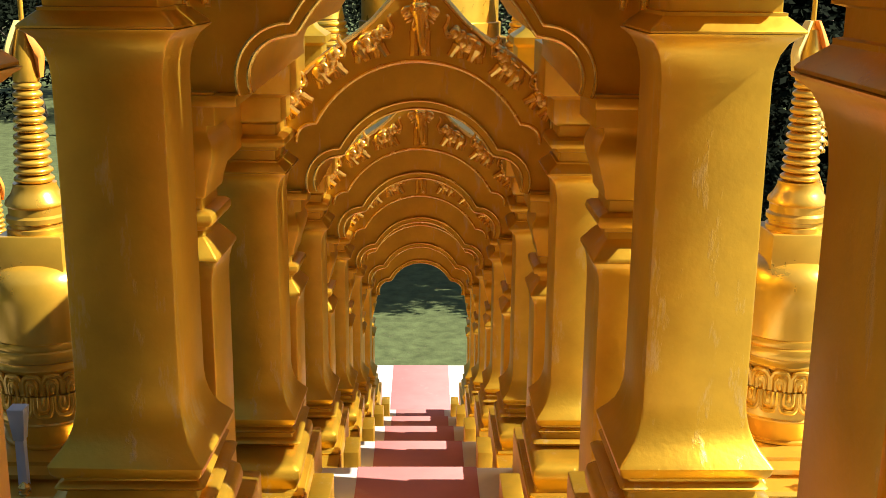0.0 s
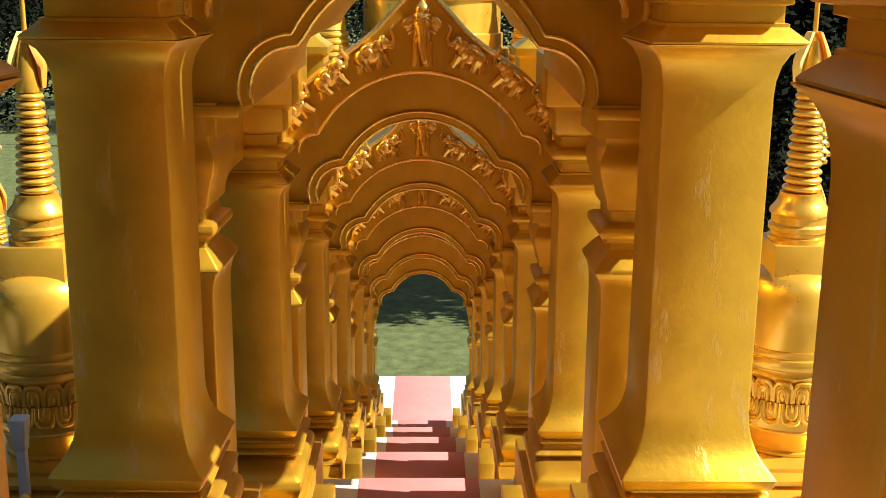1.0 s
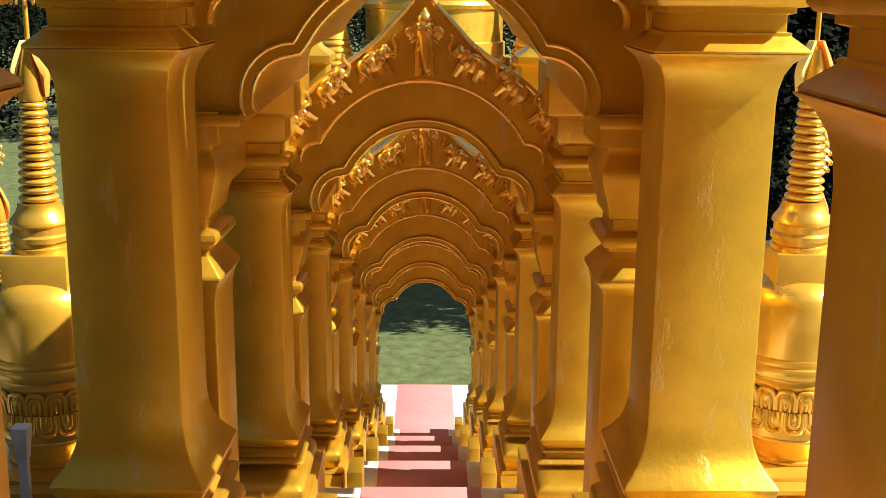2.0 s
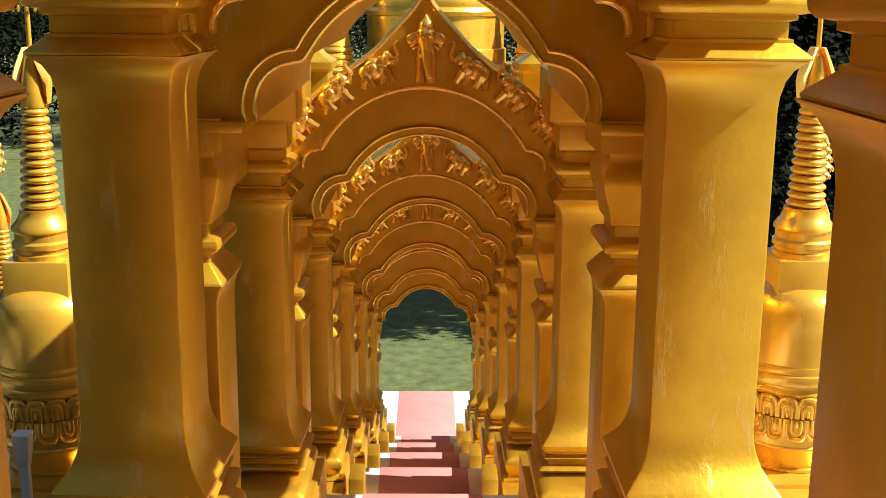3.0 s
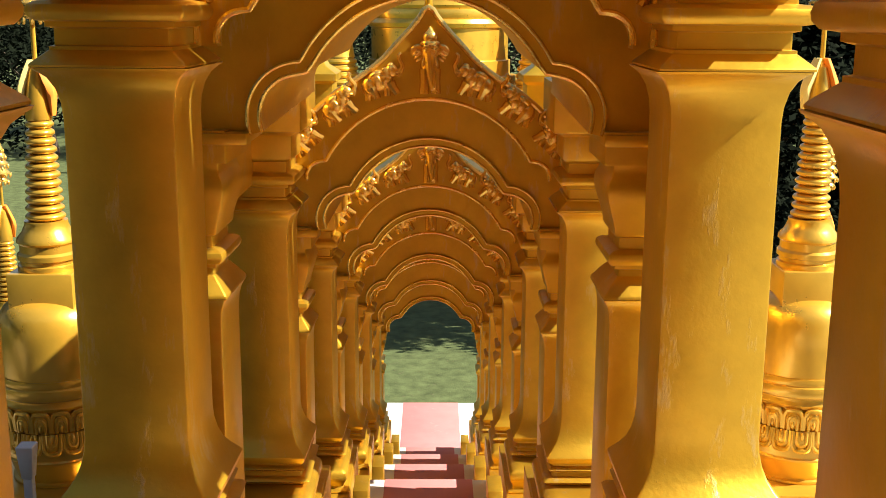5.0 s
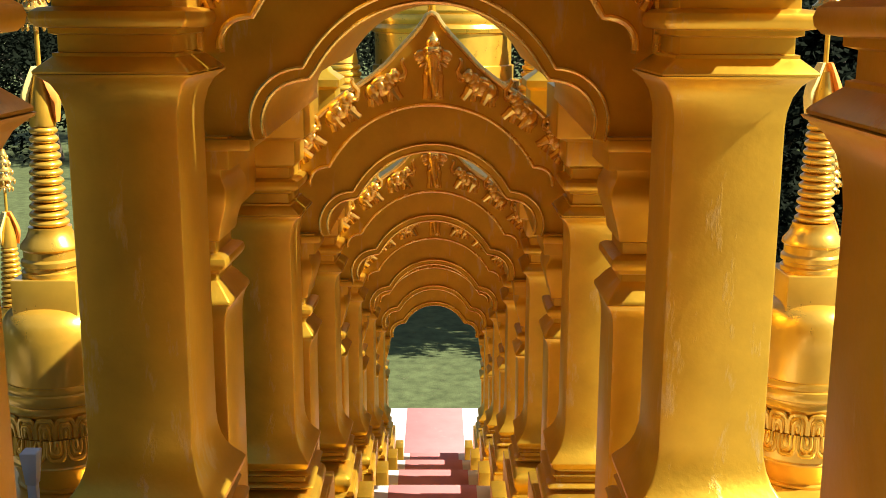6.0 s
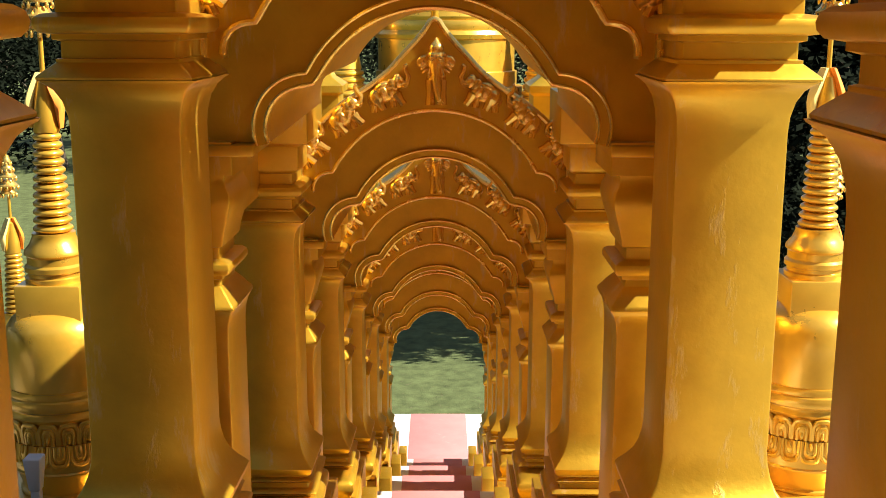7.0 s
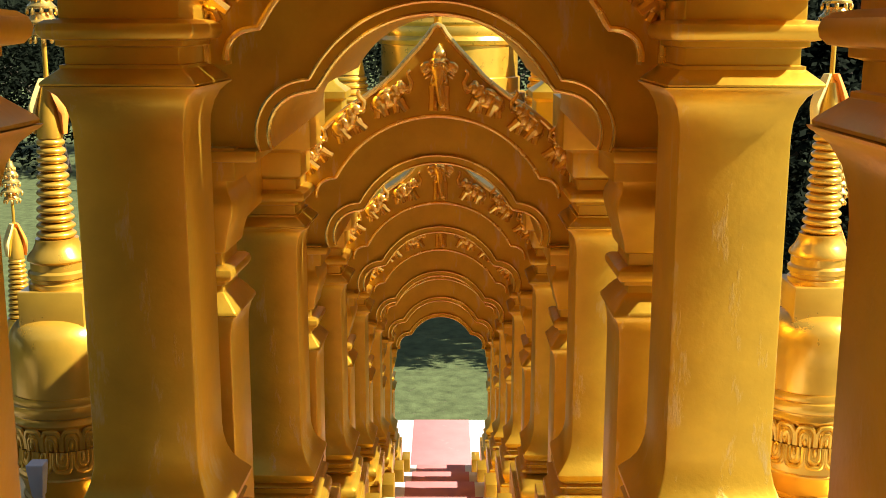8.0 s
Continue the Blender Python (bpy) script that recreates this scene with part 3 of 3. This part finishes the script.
    for sx, mat, lab in ((-1, CLOTH_Y, "yellow cloth streamer"), (1, CLOTH_O, "orange cloth streamer")):
        bm = bmesh.new()
        loops = []
        for i in range(9):
            t = i / 8
            z, x, w = -0.40 - 0.44 * t, sx * (0.03 + 0.085 * min(1, 1.8 * t)), 0.025 + 0.055 * math.sin(math.pi * min(1, 0.2 + 0.75 * t))
            loops.append([(x + w * math.cos(a) * 0.45, w * math.sin(a) * (1 + 0.15 * math.sin(5 * t + 3 * a)), z) for a in [2 * math.pi * j / 10 for j in range(10)]])
        rings(bm, loops)
        part("streamer", bm, mat, root, lab)
    return root


chedi = build_chedi()
SQUAT = Matrix.Diagonal((1, 1, 0.96, 1))
chedi.matrix_basis = pose(-3.0, 8.6, EYE - 0.03)
copy_thing(chedi, pose(3.42, 9.8, EYE + 0.02) @ Matrix.Scale(1.14, 4) @ SQUAT)
copy_thing(chedi, pose(-5.45, 14.0, EYE - 2 * DROP, 0, 0, 35) @ SQUAT)
copy_thing(chedi, pose(5.05, 14.0, EYE - 2 * DROP, 0, 0, 10) @ SQUAT)
chedi.matrix_basis = pose(-3.0, 8.6, EYE - 0.03) @ SQUAT


def build_post():
    """A pale post with a wider tapering head, on the terrace beside the chedi."""
    root = thing("concrete_post", "pale grey painted concrete post beside a gold chedi", "post", at=pose(-3.005, 7.86, level(1) - 0.90))
    part("shaft", column([(0.050, -0.02), (0.050, 0.02), (0.036, 0.03), (0.034, 1.17)], 0.006), PALE, root)
    part("head", column([(0.036, 1.172), (0.042, 1.18), (0.062, 1.40), (0.064, 1.43), (0.058, 1.437)], 0.006), PALE, root)
    return root


build_post()


def build_main_chedi():
    root = thing("great_chedi", "large gold chedi with ringed mouldings on a stepped base", "chedi", at=pose(0.35, 60, 0.25))
    part("base", column([(6.2, -0.4), (6.2, 1.2), (5.6, 1.25), (5.6, 2.6), (5.0, 2.65), (5.0, 4.2), (4.4, 4.25), (4.4, 5.0)], 0.1), GOLD_CHEDI, root)
    part("drum", lathe([(4.1, 5.0), (4.1, 5.6), (3.75, 5.65), (3.75, 6.4), (3.62, 6.45), (3.62, 8.05), (3.75, 8.1), (3.8, 8.3), (3.7, 8.5), (3.6, 8.52), (3.66, 8.75), (3.6, 9.0), (3.5, 9.02), (3.55, 9.2), (3.4, 9.4)], 64), GOLD_CHEDI, root)
    part("bell", lathe([(3.3, 9.4), (3.15, 10.0), (2.9, 11.0), (2.6, 12.0), (2.2, 12.8), (1.5, 13.4), (0.9, 13.6)], 64), GOLD_CHEDI, root)
    part("spire", lathe(ring_profile(13.6, 18, 0.9, 0.35, 12) + [(0.3, 18), (0.05, 22)], 32), GOLD_CHEDI, root)
    return root


build_main_chedi()


def build_small_chedi():
    root = thing("corner_chedi", "small gold chedi beside the large one", "chedi", "corner chedis")
    part("base", column([(1.9, -0.4), (1.9, 2.2), (1.7, 2.25), (1.7, 3.4), (1.5, 3.45), (1.5, 4.4)], 0.05), GOLD_CHEDI, root)
    drum = []
    for i in range(7):
        r, z = 1.34 - 0.062 * i, 4.4 + 0.345 * i
        drum += [(r - 0.10, z), (r, z + 0.04), (r + 0.03, z + 0.13), (r, z + 0.22), (r - 0.10, z + 0.27), (r - 0.12, z + 0.33)]
    part("drum", lathe(drum, 40), GOLD_CHEDI, root, "stacked ring mouldings")
    part("bell", lathe([(0.90, 6.82), (0.86, 6.95), (0.80, 7.3), (0.74, 7.7), (0.66, 8.1), (0.55, 8.5), (0.42, 8.85), (0.30, 9.1)], 32), GOLD_CHEDI, root)
    part("spire", lathe(ring_profile(9.1, 11.3, 0.32, 0.14, 9) + [(0.12, 11.3), (0.02, 13)], 20), GOLD_CHEDI, root)
    return root


corner = build_small_chedi()
corner.matrix_basis = pose(-4.9, 58, 0)
copy_thing(corner, pose(5.4, 58, 0))


# ---- trees ----
def build_tree(x, y, height, spread, seed, leaves=2600, low=0.42, leaf=1.0):
    rnd = random.Random(seed)
    root = thing("broadleaf_tree", "dark dense broadleaf tree at the edge of the lawn", "tree", "trees round the lawn", at=pose(x, y, -0.05))
    bm = bmesh.new()
    top = height * 0.62
    bend = [(0.25 * math.sin(i * 1.3 + seed), 0.25 * math.cos(i * 1.7 + seed), top * i / 5) for i in range(6)]
    tube(bm, bend, [0.30, 0.24, 0.21, 0.18, 0.14, 0.08], 8)
    tips = []
    for i in range(8):
        a, z = 2 * math.pi * i / 8 + rnd.uniform(-0.3, 0.3), top * rnd.uniform(0.40, 0.95)
        end = (spread * 0.65 * math.cos(a), spread * 0.65 * math.sin(a), z + height * rnd.uniform(0.10, 0.28))
        midp = (end[0] * 0.5, end[1] * 0.5, z + (end[2] - z) * 0.35)
        tube(bm, [(0, 0, z), midp, end], [0.10, 0.07, 0.03], 6)
        tips.append(end)
    part("trunk", bm, BARK, root)
    verts, faces = [], []
    clumps = [(Vector(t), spread * rnd.uniform(0.30, 0.48)) for t in tips]
    clumps += [(Vector((rnd.uniform(-0.6, 0.6) * spread, rnd.uniform(-0.6, 0.6) * spread, height * rnd.uniform(low, 0.9))), spread * rnd.uniform(0.28, 0.42)) for _ in range(14)]
    for i in range(leaves):
        c, r = clumps[rnd.randrange(len(clumps))]
        d = Vector((rnd.gauss(0, 1), rnd.gauss(0, 1), rnd.gauss(0, 0.8))).normalized() * r * rnd.uniform(0.55, 1.05)
        p, s = c + d, rnd.uniform(0.08, 0.16) * spread / 3.5 * leaf
        u = Vector((rnd.gauss(0, 1), rnd.gauss(0, 1), rnd.gauss(0, 0.6))).normalized()
        v = u.orthogonal().normalized()
        n = len(verts)
        verts += [p - u * s, p + v * s * 0.5, p + u * s, p - v * s * 0.5]
        faces.append((n, n + 1, n + 2, n + 3))
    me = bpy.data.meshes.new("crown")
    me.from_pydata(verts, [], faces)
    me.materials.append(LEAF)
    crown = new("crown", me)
    crown.parent = root
    return root


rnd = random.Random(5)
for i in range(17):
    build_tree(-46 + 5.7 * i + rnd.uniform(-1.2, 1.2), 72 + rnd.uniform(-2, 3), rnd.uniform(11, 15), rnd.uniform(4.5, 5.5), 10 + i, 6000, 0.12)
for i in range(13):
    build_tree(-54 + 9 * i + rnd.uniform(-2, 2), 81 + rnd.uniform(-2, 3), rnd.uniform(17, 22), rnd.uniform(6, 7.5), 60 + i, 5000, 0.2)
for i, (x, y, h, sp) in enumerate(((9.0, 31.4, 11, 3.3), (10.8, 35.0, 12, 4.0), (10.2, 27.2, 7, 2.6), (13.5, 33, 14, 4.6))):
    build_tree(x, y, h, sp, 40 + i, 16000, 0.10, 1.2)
# unseen dense grove added to block sky behind the stair and its shaded side
for i in range(11):
    build_tree(-22 + 3.6 * i + rnd.uniform(-1, 1), -10.5 + rnd.uniform(-1.5, 1.5), rnd.uniform(19, 24), rnd.uniform(4.5, 5.5), 90 + i, 5200, 0.12)
for i in range(8):
    build_tree(-19 + rnd.uniform(-2, 2), -6 + 5.5 * i, rnd.uniform(15, 19), rnd.uniform(4.5, 5.5), 110 + i, 6000, 0.12)
